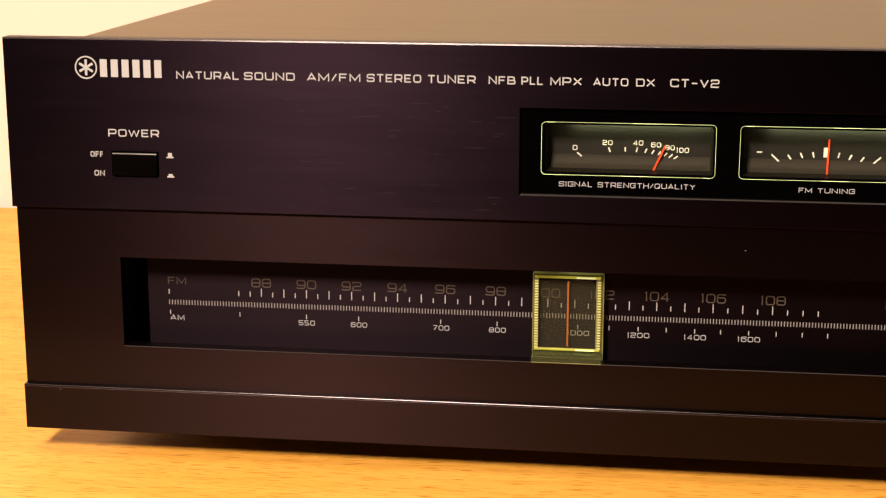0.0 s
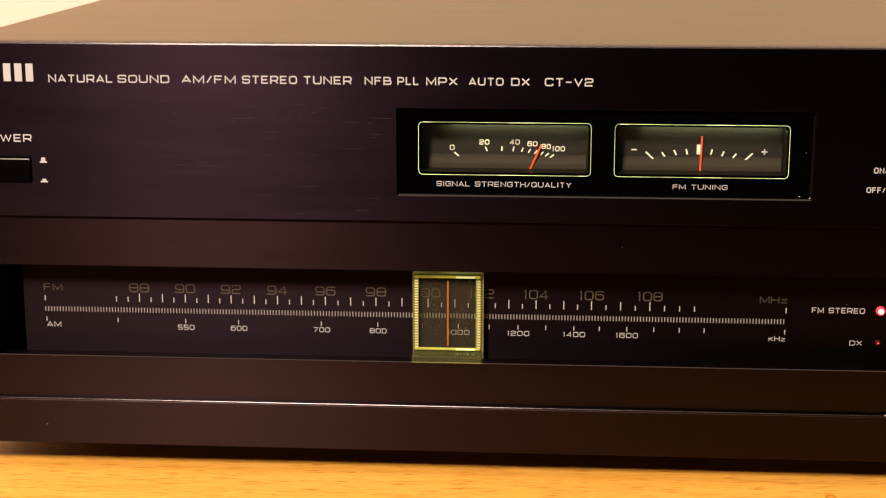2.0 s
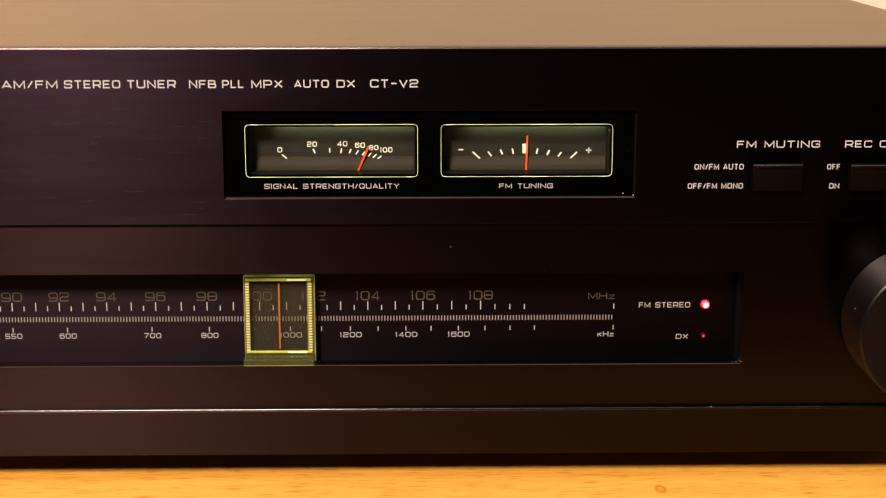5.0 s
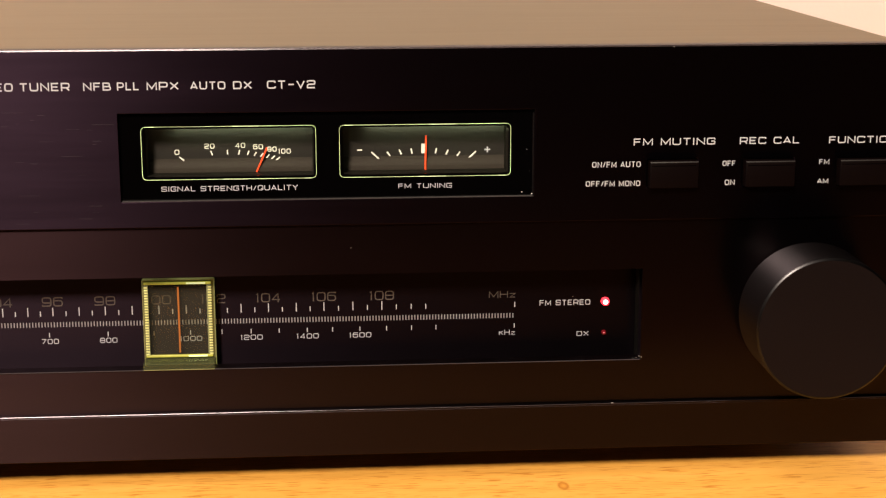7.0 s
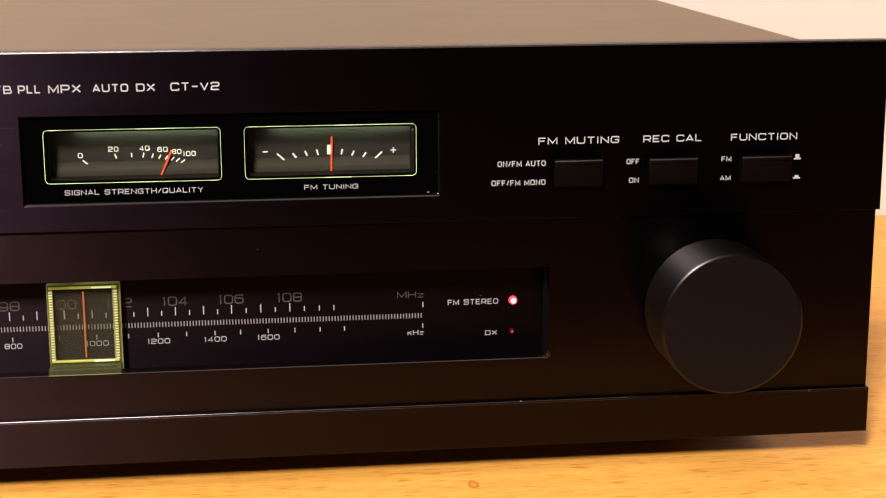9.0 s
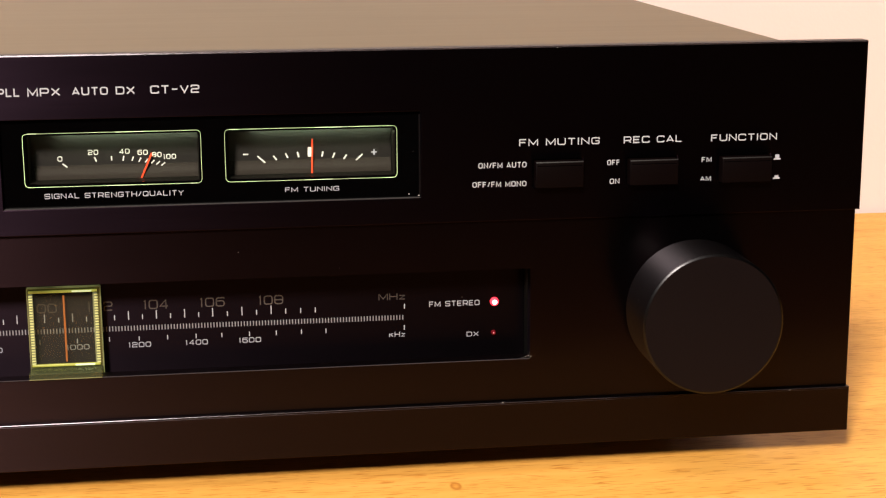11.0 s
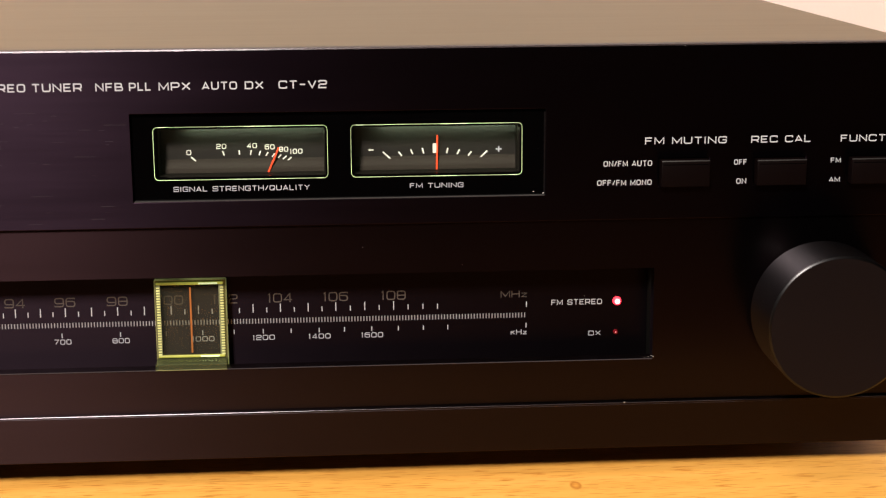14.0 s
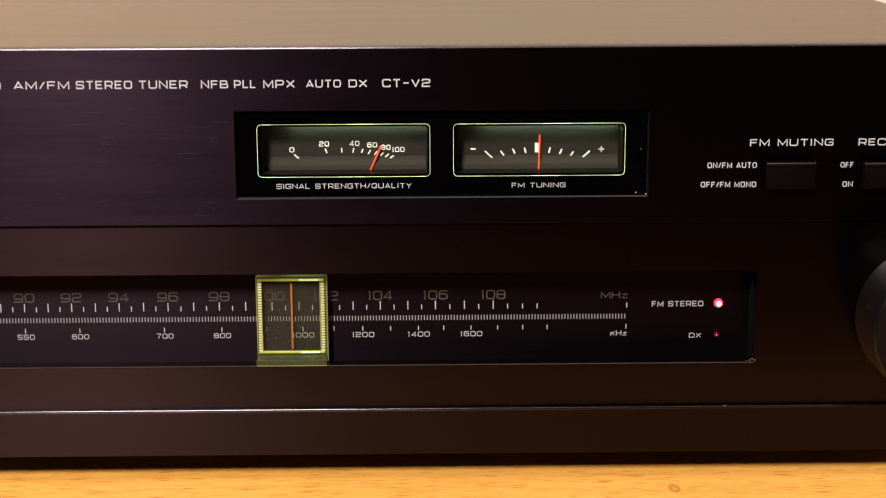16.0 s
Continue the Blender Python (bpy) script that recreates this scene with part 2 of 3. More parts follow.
def holed_plate(x0, x1, z0, z1, y0, y1, holes):
    """A plate with its front at y0, pierced by rectangles (x0, x1, z0, z1)."""
    xs = sorted({x0, x1, *(h[0] for h in holes), *(h[1] for h in holes)})
    zs = sorted({z0, z1, *(h[2] for h in holes), *(h[3] for h in holes)})

    def solid(i, k):
        if not (0 <= i < len(xs) - 1 and 0 <= k < len(zs) - 1):
            return False
        cx, cz = (xs[i] + xs[i + 1]) / 2, (zs[k] + zs[k + 1]) / 2
        return not any(h[0] < cx < h[1] and h[2] < cz < h[3] for h in holes)

    bm = bmesh.new()
    vert = {}

    def v(i, y, k):
        if (i, y, k) not in vert:
            vert[i, y, k] = bm.verts.new((xs[i], y, zs[k]))
        return vert[i, y, k]

    for i in range(len(xs) - 1):
        for k in range(len(zs) - 1):
            if not solid(i, k):
                continue
            for y in (y0, y1):
                bm.faces.new([v(i, y, k), v(i + 1, y, k), v(i + 1, y, k + 1), v(i, y, k + 1)])
            for di, dk, a, b in ((-1, 0, (i, k), (i, k + 1)), (1, 0, (i + 1, k), (i + 1, k + 1)), (0, -1, (i, k), (i + 1, k)), (0, 1, (i, k + 1), (i + 1, k + 1))):
                if not solid(i + di, k + dk):
                    bm.faces.new([v(a[0], y0, a[1]), v(b[0], y0, b[1]), v(b[0], y1, b[1]), v(a[0], y1, a[1])])
    bmesh.ops.recalc_face_normals(bm, faces=bm.faces)
    return bm


def rounded_rect(x0, x1, z0, z1, r, n=5):
    pts = []
    for cx, cz, a0 in ((x1 - r, z1 - r, 0), (x0 + r, z1 - r, 90), (x0 + r, z0 + r, 180), (x1 - r, z0 + r, 270)):
        for i in range(n + 1):
            a = radians(a0 + 90 * i / n)
            pts.append((cx + r * math.cos(a), cz + r * math.sin(a)))
    return pts


def ring_plate(outer, inner, y0, y1):
    """A flat ring between two outlines with the same count of points."""
    bm = bmesh.new()
    n = len(outer)
    loops = [[bm.verts.new((x, y, z)) for x, z in pts] for pts, y in ((outer, y0), (inner, y0), (inner, y1), (outer, y1))]
    for a, b in ((0, 1), (1, 2), (2, 3), (3, 0)):
        for i in range(n):
            j = (i + 1) % n
            bm.faces.new([loops[a][i], loops[a][j], loops[b][j], loops[b][i]])
    return bm


def turned(profile, cx, cz, steps=96):
    """A solid turned round an axis along y; profile is a list of (radius, y)."""
    bm = bmesh.new()
    rings = []
    for r, y in profile:
        if r == 0:
            rings.append([bm.verts.new((cx, y, cz))])
        else:
            rings.append([bm.verts.new((cx + r * math.cos(2 * math.pi * i / steps), y, cz + r * math.sin(2 * math.pi * i / steps))) for i in range(steps)])
    for a, b in zip(rings, rings[1:]):
        for i in range(steps):
            j = (i + 1) % steps
            face = [a[i % len(a)], a[j % len(a)], b[j % len(b)], b[i % len(b)]]
            seen = []
            for w in face:
                if w not in seen:
                    seen.append(w)
            bm.faces.new(seen)
    return bm


def add_bar(bm, x0, z0, x1, z1, width, y, thick=0.12):
    """A slim printed bar from one point to another on a plane at y."""
    d = Vector((x1 - x0, 0, z1 - z0))
    s = Vector((-d.z, 0, d.x)).normalized() * (width / 2)
    a, b = Vector((x0, y, z0)), Vector((x1, y, z1))
    low = [bm.verts.new(p) for p in (a + s, a - s, b - s, b + s)]
    top = [bm.verts.new(p.co + Vector((0, -thick, 0))) for p in low]
    bm.faces.new(top)
    for i in range(4):
        bm.faces.new([low[i], low[(i + 1) % 4], top[(i + 1) % 4], top[i]])


def mark(parent, x0, z0, x1, z1, width, y, name="tick_mark"):
    bm = bmesh.new()
    add_bar(bm, x0, z0, x1, z1, width, y)
    return part(name, bm, METER_PRINT if y < 11 else DIAL_PRINT, parent)


# Wide square-shouldered capitals drawn with an even pen: each stroke is a run of
# grid points (column a to i, row 0 to 8); "~" rounds its corners, "." closes it.
STROKES = {
    "A": "a0e8i0 b2h2", "B": "a0a8 ~a8h8h4a4 ~a4i4i0a0", "C": "~i6i8a8a0i0i2", "D": "a0a8 ~a8i8i0a0", "E": "a0a8 a8i8 a4h4 a0i0",
    "F": "a0a8 a8i8 a4h4", "G": "~i6i8a8a0i0i4 e4i4", "H": "a0a8 i0i8 a4i4", "I": "e0e8", "L": "a8a0i0", "M": "a0a8e1i8i0",
    "N": "a0a8i0i8", "O": "~a0a8i8i0.", "P": "a0a8 ~a8i8i3a3", "Q": "~a0a8i8i0. f3i0", "R": "a0a8 ~a8i8i3a3 f3i0",
    "S": "~i6i8a8a4i4i0a0a2", "T": "a8i8 e0e8", "U": "~a8a0i0i8", "V": "a8e0i8", "W": "a8c0e7g0i8", "X": "a0i8 a8i0", "Y": "a8e4i8 e0e4",
    "z": "a5i5a0i0", "\u043a": "a0a6 i6a3 c4i0", "0": "~a0a8i8i0.", "1": "a7e8e0", "2": "~a6a8i8i4a4a0 a0i0", "3": "~a6a8i8i0a0a2 c4i4",
    "4": "g0g8a2i2", "5": "i8a8a4 ~a4i4i0a0a1", "6": "~i7i8a8a0i0i5a5", "7": "a8i8c0", "8": "~a0a8i8i0. a4i4", "9": "~i3a3a8i8i0a0a1",
    "-": "a4i4", "/": "a0i8",
}
WIDTHS = {"I": 0.24, "1": 0.42, "M": 1.15, "W": 1.35, "/": 0.62, "-": 0.78, " ": 0.5, "L": 0.86, "F": 0.88, "E": 0.9, "T": 0.95, "z": 0.78, "\u043a": 0.8}


def rounded_path(pts, radius, closed):
    """The run of points with its corners turned into short arcs."""
    out = []
    n = len(pts)
    for i, p in enumerate(pts):
        if not closed and i in (0, n - 1):
            out.append(p)
            continue
        before, after = pts[i - 1] - p, pts[(i + 1) % n] - p
        r = min(radius, before.length * 0.48, after.length * 0.48)
        p0, p1 = p + before.normalized() * r, p + after.normalized() * r
        for k in range(5):
            t = k / 4
            out.append(p0 * (1 - t) ** 2 + p * 2 * t * (1 - t) + p1 * t ** 2)
    return out


def pen_line(bm, path, pen, y, closed):
    """A flat ribbon of even width along a path in the plane at y."""
    n = len(path)
    left, right = [], []
    for i, p in enumerate(path):
        d0 = (p - path[i - 1]) if (i or closed) else path[1] - p
        d1 = (path[(i + 1) % n] - p) if (i < n - 1 or closed) else p - path[i - 1]
        d0, d1 = d0.normalized(), d1.normalized()
        n0, n1 = Vector((-d0.y, d0.x)), Vector((-d1.y, d1.x))
        m = (n0 + n1)
        m = m.normalized() if m.length > 1e-4 else n0
        m = m / max(m.dot(n0), 0.55)
        left.append(bm.verts.new((p.x + m.x * pen / 2, y, p.y + m.y * pen / 2)))
        right.append(bm.verts.new((p.x - m.x * pen / 2, y, p.y - m.y * pen / 2)))
    for i in range(n if closed else n - 1):
        j = (i + 1) % n
        bm.faces.new((left[i], right[i], right[j], left[j]))


def draw_letter(bm, ch, x, w, z0, z1, y, pen):
    half = pen / 2
    for k, run in enumerate(STROKES[ch].split()):
        closed, soft = run.endswith("."), run.startswith("~")
        run = run.strip("~.")
        pts = [Vector((x + half + (ord(run[i]) - 97) / 8 * max(w - pen, 0), z0 + half + int(run[i + 1]) / 8 * (z1 - z0 - pen))) for i in range(0, len(run), 2)]
        if not closed:
            # square ends that reach the outline
            if run[1] in "08" and pts[0].x == pts[1].x:
                pts[0].y += half if run[1] == "8" else -half
            if run[-1] in "08" and pts[-1].x == pts[-2].x:
                pts[-1].y += half if run[-1] == "8" else -half
        path = rounded_path(pts, 0.25 * (z1 - z0), closed) if soft else pts
        pen_line(bm, path, pen, y - 0.003 * k, closed)


def lettering(text, x0, x1, z0, z1, y, mat, parent, pen=0.165, name="lettering", gap=0.21):
    """Printed words in wide letters that fill the given width and height on a plane at y."""
    wide = [WIDTHS.get(c, 1.0) for c in text]
    scale = (x1 - x0) / (sum(wide) + gap * (len(text) - 1))
    bm = bmesh.new()
    x = x0
    for c, w in zip(text, wide):
        if c != " ":
            draw_letter(bm, c, x, w * scale, z0, z1, y - 0.06, pen * (z1 - z0))
        x += (w + gap) * scale
    return part(name, bm, mat, parent)


# ---- the room ----
def slab(name, x0, x1, y0, y1, z0, z1, mat, label=""):
    ob = part(name, box(x0 * 1000, x1 * 1000, y0 * 1000, y1 * 1000, z0 * 1000, z1 * 1000), mat)
    return tagged(ob, label, "", "", "structure")


BACK = 0.392
# Floor and ceiling are unseen, darkened so that the panel reflects little.
slab("floor", -2.2, 2.4, -2.8, BACK, -0.80, -0.74, FLOOR, "unseen floor, darkened to weaken panel reflections")
slab("ceiling", -2.2, 2.4, -2.8, BACK, 1.72, 1.80, CEILING, "unseen ceiling, dulled to weaken panel reflections")
slab("wall_back", -2.2, 2.4, BACK, BACK + 0.1, -0.80, 1.80, CREAM, "plain cream plastered wall behind the table")
slab("wall_west", -2.3, -2.2, -2.8, BACK + 0.1, -0.80, 1.80, CREAM, "plain cream plastered wall")
# Unseen walls, coloured near-black so the panel's right side stays dark.
slab("unseen_wall_east", 2.4, 2.5, -2.8, BACK + 0.1, -0.80, 1.80, DARK_UNSEEN, "unseen wall, darkened to keep panel reflections black")
slab("unseen_wall_front", -2.3, 2.5, -2.9, -2.8, -0.80, 1.80, DARK_UNSEEN, "unseen wall, darkened to keep panel reflections black")


# ---- the table ----
def make_table():
    top = new("table")
    tagged(top, "light beech wooden table with a fine flecked grain", "table")
    part("tabletop", box(-900, 1350, -135, 388, -28, 0, 2.0), WOOD, top)
    for x in (-850, 1230):
        for y in (-100, 300):
            part("leg", box(x, x + 60, y, y + 60, -740, -28.2, 3.0), WOOD, top)
    return top


make_table()


# ---- the tuner ----
tuner = tagged(new("stereo_tuner"), "black brushed-metal stereo radio tuner standing on a wooden table", "radio tuner")
WIDE, TOP, STEP, STRIP, BOTTOM = 435.6, 139.05, 84.3, 24.2, 8.9
METER_HOLE = (164.8, 291.9, 92.4, 119.7)
BUTTONS = {"power": (34.4, 49.6, 95.2, 103.2), "muting": (327.4, 343.3, 94.6, 103.6), "rec": (357.6, 373.9, 94.6, 103.4), "function": (387.6, 404.6, 94.6, 103.4)}
WINDOW = (35.1, 327.1, 38.4, 68.2)


def make_upper_fascia():
    holes = [METER_HOLE, *BUTTONS.values()]
    bm = holed_plate(0, WIDE, STEP, TOP, 0, 6, holes)
    bevel_sharp(bm, 0.42, 1, lambda e: all(v.co.z > TOP - 0.01 and v.co.y < 0.01 for v in e.verts), 1)
    bevel_sharp(bm, 0.22, 2, lambda e: all(v.co.y < 0.01 for v in e.verts) and not all(v.co.z > TOP - 1.0 for v in e.verts))
    return part("upper_fascia", bm, FASCIA, tuner, "brushed black aluminium front panel", EDGE)


def make_lower_fascia():
    bm = holed_plate(1.0, WIDE - 1.0, STRIP - 2, STEP, 1.3, 6, [WINDOW])
    return part("lower_fascia", bm, LOWER, tuner, "satin black lower front panel")


make_upper_fascia()
make_lower_fascia()
bm = box(0.6, WIDE - 0.6, -0.4, 14, BOTTOM, STRIP)
bevel_sharp(bm, 0.11, 1, lambda e: all(v.co.z > STRIP - 0.01 and v.co.y < 0 for v in e.verts), 1)
bevel_sharp(bm, 0.3, 2, lambda e: all(v.co.z < STRIP - 1 for v in e.verts))
rail = part("base_rail", bm, LOWER, tuner, "satin black rail along the bottom", EDGE)
bm = bmesh.new()
ends = []
for x in (0.9, WIDE - 0.9):
    ends.append([bm.verts.new((x, y, STRIP - z)) for y, z in ((-0.395, 0.58), (-0.46, 0.66), (-0.395, 0.74))])
for i in (0, 1):
    bm.faces.new((ends[0][i], ends[0][i + 1], ends[1][i + 1], ends[1][i]))
bmesh.ops.recalc_face_normals(bm, faces=bm.faces)
part("rail_bead", bm, RAIL_BEAD, rail, "thin bright line along the rail")

# cover and feet
bm = ring_plate(rounded_rect(22.4, WIDE - 24.9, 9.2, 138.7, 1.5), rounded_rect(23.6, WIDE - 26.1, 10.4, 137.5, 0.8), 6.05, 300)
smooth(part("cover", bm, COVER, tuner, "black painted steel cover"))
part("back_panel", box(23.7, WIDE - 26.2, 297, 299, 10.5, 137.4), COVER, tuner)
for fx in (60, WIDE - 60):
    for fy in (40, 265):
        foot = turned([(0, 0), (9, 0), (10, 1), (10, 9.3), (0, 9.3)], 0, 0, 32)
        for v in foot.verts:
            v.co = Vector((fx + v.co.x, fy + v.co.z, v.co.y))
        smooth(part("foot", foot, RUBBER, tuner, "round black rubber foot"))


# meters
def make_meter_plate():
    bm = holed_plate(160, 296, 88, 123, 1.6, 3.2, [(172.2, 223.7, 99.8, 114.7), (232.4, 284.0, 99.8, 114.6)])
    return part("meter_plate", bm, GLOSS, tuner, "glossy black plate round the meters")


plate = make_meter_plate()
lettering("SIGNAL STRENGTH/QUALITY", 176.9, 218.7, 95.3, 96.9, 1.6, DIAL_PRINT, plate, 0.145)
lettering("FM TUNING", 249.7, 266.4, 95.25, 96.75, 1.6, DIAL_PRINT, plate, 0.145)


def make_meter(x0, x1, z0, z1):
    """A lit box with a face, a rim of light-guiding plastic, and its marks."""
    m = part("meter", holed_plate(x0 - 2, x1 + 2, z0 - 2, z1 + 2, 3.3, 10.5, [(x0 + 1.2, x1 - 1.2, z0 + 1.0, z1 - 1.0)]), METER_BOX, tuner, "lit signal meter with a dark face")
    part("meter_face", box(x0 - 1.5, x1 + 1.5, 9.6, 10.4, z0 - 1, z1 + 1), METER_FACE, m, "dark olive-grey meter face")
    rim = ring_plate(rounded_rect(x0, x1, z0, z1, 1.4), rounded_rect(x0 + 0.13, x1 - 0.13, z0 + 0.13, z1 - 0.13, 1.28), 1.45, 1.58)
    part("meter_rim", rim, METER_RIM, m, "pale green glowing rim")
    # Added slope, paler than the face, for light caught along its bottom.
    bm = bmesh.new()
    slope = ((9.59, 1.0), (9.59, 5.2), (9.5, 4.5), (9.3, 3.8), (9.0, 3.2), (8.75, 2.7), (8.6, 2.1), (8.55, 1.0))
    ends = [[bm.verts.new((x, y, z0 + z)) for y, z in slope] for x in (x0 + 1.3, x1 - 1.3)]
    for i in range(len(slope)):
        j = (i + 1) % len(slope)
        bm.faces.new((ends[0][i], ends[0][j], ends[1][j], ends[1][i]))
    bm.faces.new(ends[0])
    bm.faces.new(ends[1][::-1])
    smooth(part("meter_light_band", bm, METER_LIGHT_BAND, m, "added slope below the scale, coloured paler for caught light"), 40)
    # Small glowing slips stand in for hot spots of light on the rim.
    for z, u0, u1 in ((z1 - 0.14, 0.52, 0.68), (z0 + 0.02, 0.46, 0.62), (z1 - 0.14, 0.03, 0.08), (z0 + 0.02, 0.93, 0.97)):
        part("rim_glint", box(x0 + u0 * (x1 - x0), x0 + u1 * (x1 - x0), 1.38, 1.44, z, z + 0.13), RIM_GLINT, m, "glowing slip in place of a bright spot on the rim")
    bulb = x0 + 0.6 * (x1 - x0)
    area_light("meter_lamp", (bulb * MM, 0.0036, (z1 - 1.3) * MM), (bulb * MM, 0.0096, (z1 - 4.5) * MM), 0.0046, 0.046, 0.0024, (0.92, 1.0, 0.58))
    return m


meter_1 = make_meter(171.3, 224.5, 98.9, 115.4)
meter_2 = make_meter(231.6, 284.7, 98.9, 115.3)


def meter_marks(meter, ticks, cx, cz):
    """Ticks (x, z, length, width) that point at the needle's pivot."""
    for x, z, length, width in ticks:
        d = Vector((x - cx, z - cz)).normalized() * (length / 2)
        mark(meter, x - d.x, z - d.y, x + d.x, z + d.y, width * 0.76, 9.6)


meter_marks(meter_1, [(182.7, 104.1, 1.9, 0.55), (192.0, 105.8, 1.5, 0.5), (196.9, 106.0, 1.4, 0.5), (200.5, 105.9, 1.5, 0.5), (203.3, 105.7, 1.4, 0.5),
                      (205.5, 105.35, 1.4, 0.5), (207.5, 105.0, 1.4, 0.5), (209.4, 104.6, 1.4, 0.5), (211.0, 104.2, 1.5, 0.5), (212.5, 103.75, 1.6, 0.5)], 197.5, 92)
for word, x, z, w in (("0", 181.3, 106.2, 1.5), ("20", 191.4, 108.0, 3.1), ("40", 200.9, 108.1, 3.1), ("60", 206.4, 107.6, 3.1), ("80", 210.7, 106.8, 2.9), ("100", 214.6, 106.1, 3.9)):
    lettering(word, x - w / 2, x + w / 2, z - 0.8, z + 0.8, 9.6, METER_PRINT, meter_1, 0.165)
meter_marks(meter_2, [(242.85, 104.35, 3.2, 0.6), (247.1, 104.75, 1.7, 0.6), (250.75, 105.35, 1.7, 0.6), (254.3, 105.6, 1.7, 0.6),
                      (261.95, 105.6, 1.7, 0.6), (265.45, 105.1, 1.7, 0.6), (269.05, 104.5, 1.7, 0.6), (273.4, 104.2, 3.2, 0.6)], 258.2, 90)
mark(meter_2, 257.95, 104.9, 257.95, 107.9, 1.2, 9.6, "centre_mark")
mark(meter_2, 237.2, 106.1, 238.8, 106.1, 0.4, 9.6, "minus_sign")
bm = bmesh.new()
add_bar(bm, 277.3, 105.8, 279.1, 105.8, 0.4, 9.6)
add_bar(bm, 278.2, 104.9, 278.2, 106.7, 0.42, 9.55)
part("plus_sign", bm, PRINT, meter_2)


def make_needle(meter, x0, z0, x1, z1):
    bm = bmesh.new()
    add_bar(bm, x0, z0, x1, z1, 0.48, 8.4, 0.4)
    part("needle", bm, NEEDLE, meter, "orange-red needle")


make_needle(meter_1, 205.0, 98.0, 209.2, 107.5)
make_needle(meter_2, 258.45, 98.0, 258.75, 110.7)

# dial
HOUSING_BACK = 28.0
dial = part("dial_housing", holed_plate(34, 328.5, 33, 70, 6.05, HOUSING_BACK, [(35.1, 327.1, 34.9, 68.2)]), CAVITY, tuner, "black housing behind the dial window")
part("housing_back", box(34, 328.5, HOUSING_BACK, HOUSING_BACK + 1.5, 33, 70), CAVITY, dial)
DY = 12.0
dial_plate = part("dial_plate", box(40.6, 326.9, DY, DY + 2, 35.0, 68.0), DIAL, tuner, "dark glossy tuning dial plate")
FM_X = (79.06, 94.19, 109.27, 124.46, 140.11, 156.56, 173.46, 190.76, 208.22, 225.95, 244.54)
for i in range(len(FM_X) - 1):
    a, b = FM_X[i], FM_X[i + 1]
    for q in range(4):
        mark(dial_plate, a + (b - a) * q / 4, 53.6, a + (b - a) * q / 4, 55.2 if q % 2 else 56.4, 0.31, DY)
mark(dial_plate, FM_X[-1], 53.6, FM_X[-1], 56.4, 0.31, DY)
for x in (71.4, 75.25, 249.2, 254.0, 258.7, 287.6, 47.7):
    mark(dial_plate, x, 53.6, x, 55.3, 0.31, DY)
AM_X = ((94.05, "550"), (111.5, "600"), (138.65, "700"), (157.1, "800"), (183.2, "1000"), (202.5, "1200"), (220.45, "1400"), (237.4, "1600"))
for x in (47.9, 71.6, 171.6, 193.2, 211.45, 228.6, 246.0, 254.1, 262.0, 287.5):
    mark(dial_plate, x, 46.6, x, 48.1, 0.3, DY)
for x, word in AM_X:
    mark(dial_plate, x, 46.6, x, 48.1, 0.3, DY)
    w = 1.62 * len(word) + 0.6
    lettering(word, x - w / 2 + 0.1, x + w / 2 + 0.1, 44.45, 46.15, DY, DIAL_PRINT, dial_plate, 0.145)
for i, x in enumerate(FM_X):
    word = str(88 + 2 * i)
    w = 6.6 if len(word) == 2 else 7.9
    lettering(word, x - w / 2, x + w / 2, 56.8, 59.85, DY, DIM_PRINT, dial_plate, 0.125, gap=0.16)
lettering("FM", 47.4, 53.6, 57.0, 59.4, DY, DIM_PRINT, dial_plate, 0.125, gap=0.18)
lettering("MHz", 279.2, 287.9, 56.8, 59.0, DY, DIM_PRINT, dial_plate, 0.125, gap=0.18)
lettering("AM", 47.8, 52.6, 44.7, 46.5, DY, DIAL_PRINT, dial_plate, 0.145)
lettering("\u043aHz", 282.5, 287.8, 44.3, 46.0, DY, DIAL_PRINT, dial_plate, 0.145)
lettering("FM STEREO", 295.7, 312.3, 53.9, 55.7, DY, DIAL_PRINT, dial_plate, 0.145)
lettering("DX", 308.0, 312.0, 43.4, 45.0, DY, DIAL_PRINT, dial_plate, 0.145)
bm = bmesh.new()
x = 47.7
while x < 287.8:
    add_bar(bm, x, 50.0, x, 51.6, 0.32, DY)
    x += 0.965
tagged(part("comb_line", bm, FINE_PRINT, dial_plate, "row of fine white marks along the scale"), kind="stuff")
light = smooth(part("stereo_light", turned([(0.85, 10.7), (1.3, 11.1), (1.45, 12.2)], 317.15, 54.95, 32), LED_ON, tuner, "lit red indicator light"))
smooth(part("light_core", turned([(0, 10.4), (0.55, 10.5), (0.85, 10.7)], 317.15, 54.95, 32), LED_CORE, light, "bright pinkish core"))
dim = smooth(part("distance_light", turned([(0, 10.8), (0.6, 11.0), (0.85, 11.5), (0.9, 12.2)], 316.9, 44.45, 32), LED_OFF, tuner, "unlit dark red indicator light"))
# Highlight on the unlit diode, put in as a tiny glowing bead.
smooth(part("light_core", turned([(0, 10.72), (0.2, 10.74), (0.24, 10.85)], 316.8, 44.6, 16), LED_DOT, dim, "glowing bead in place of a faint pink glint"))


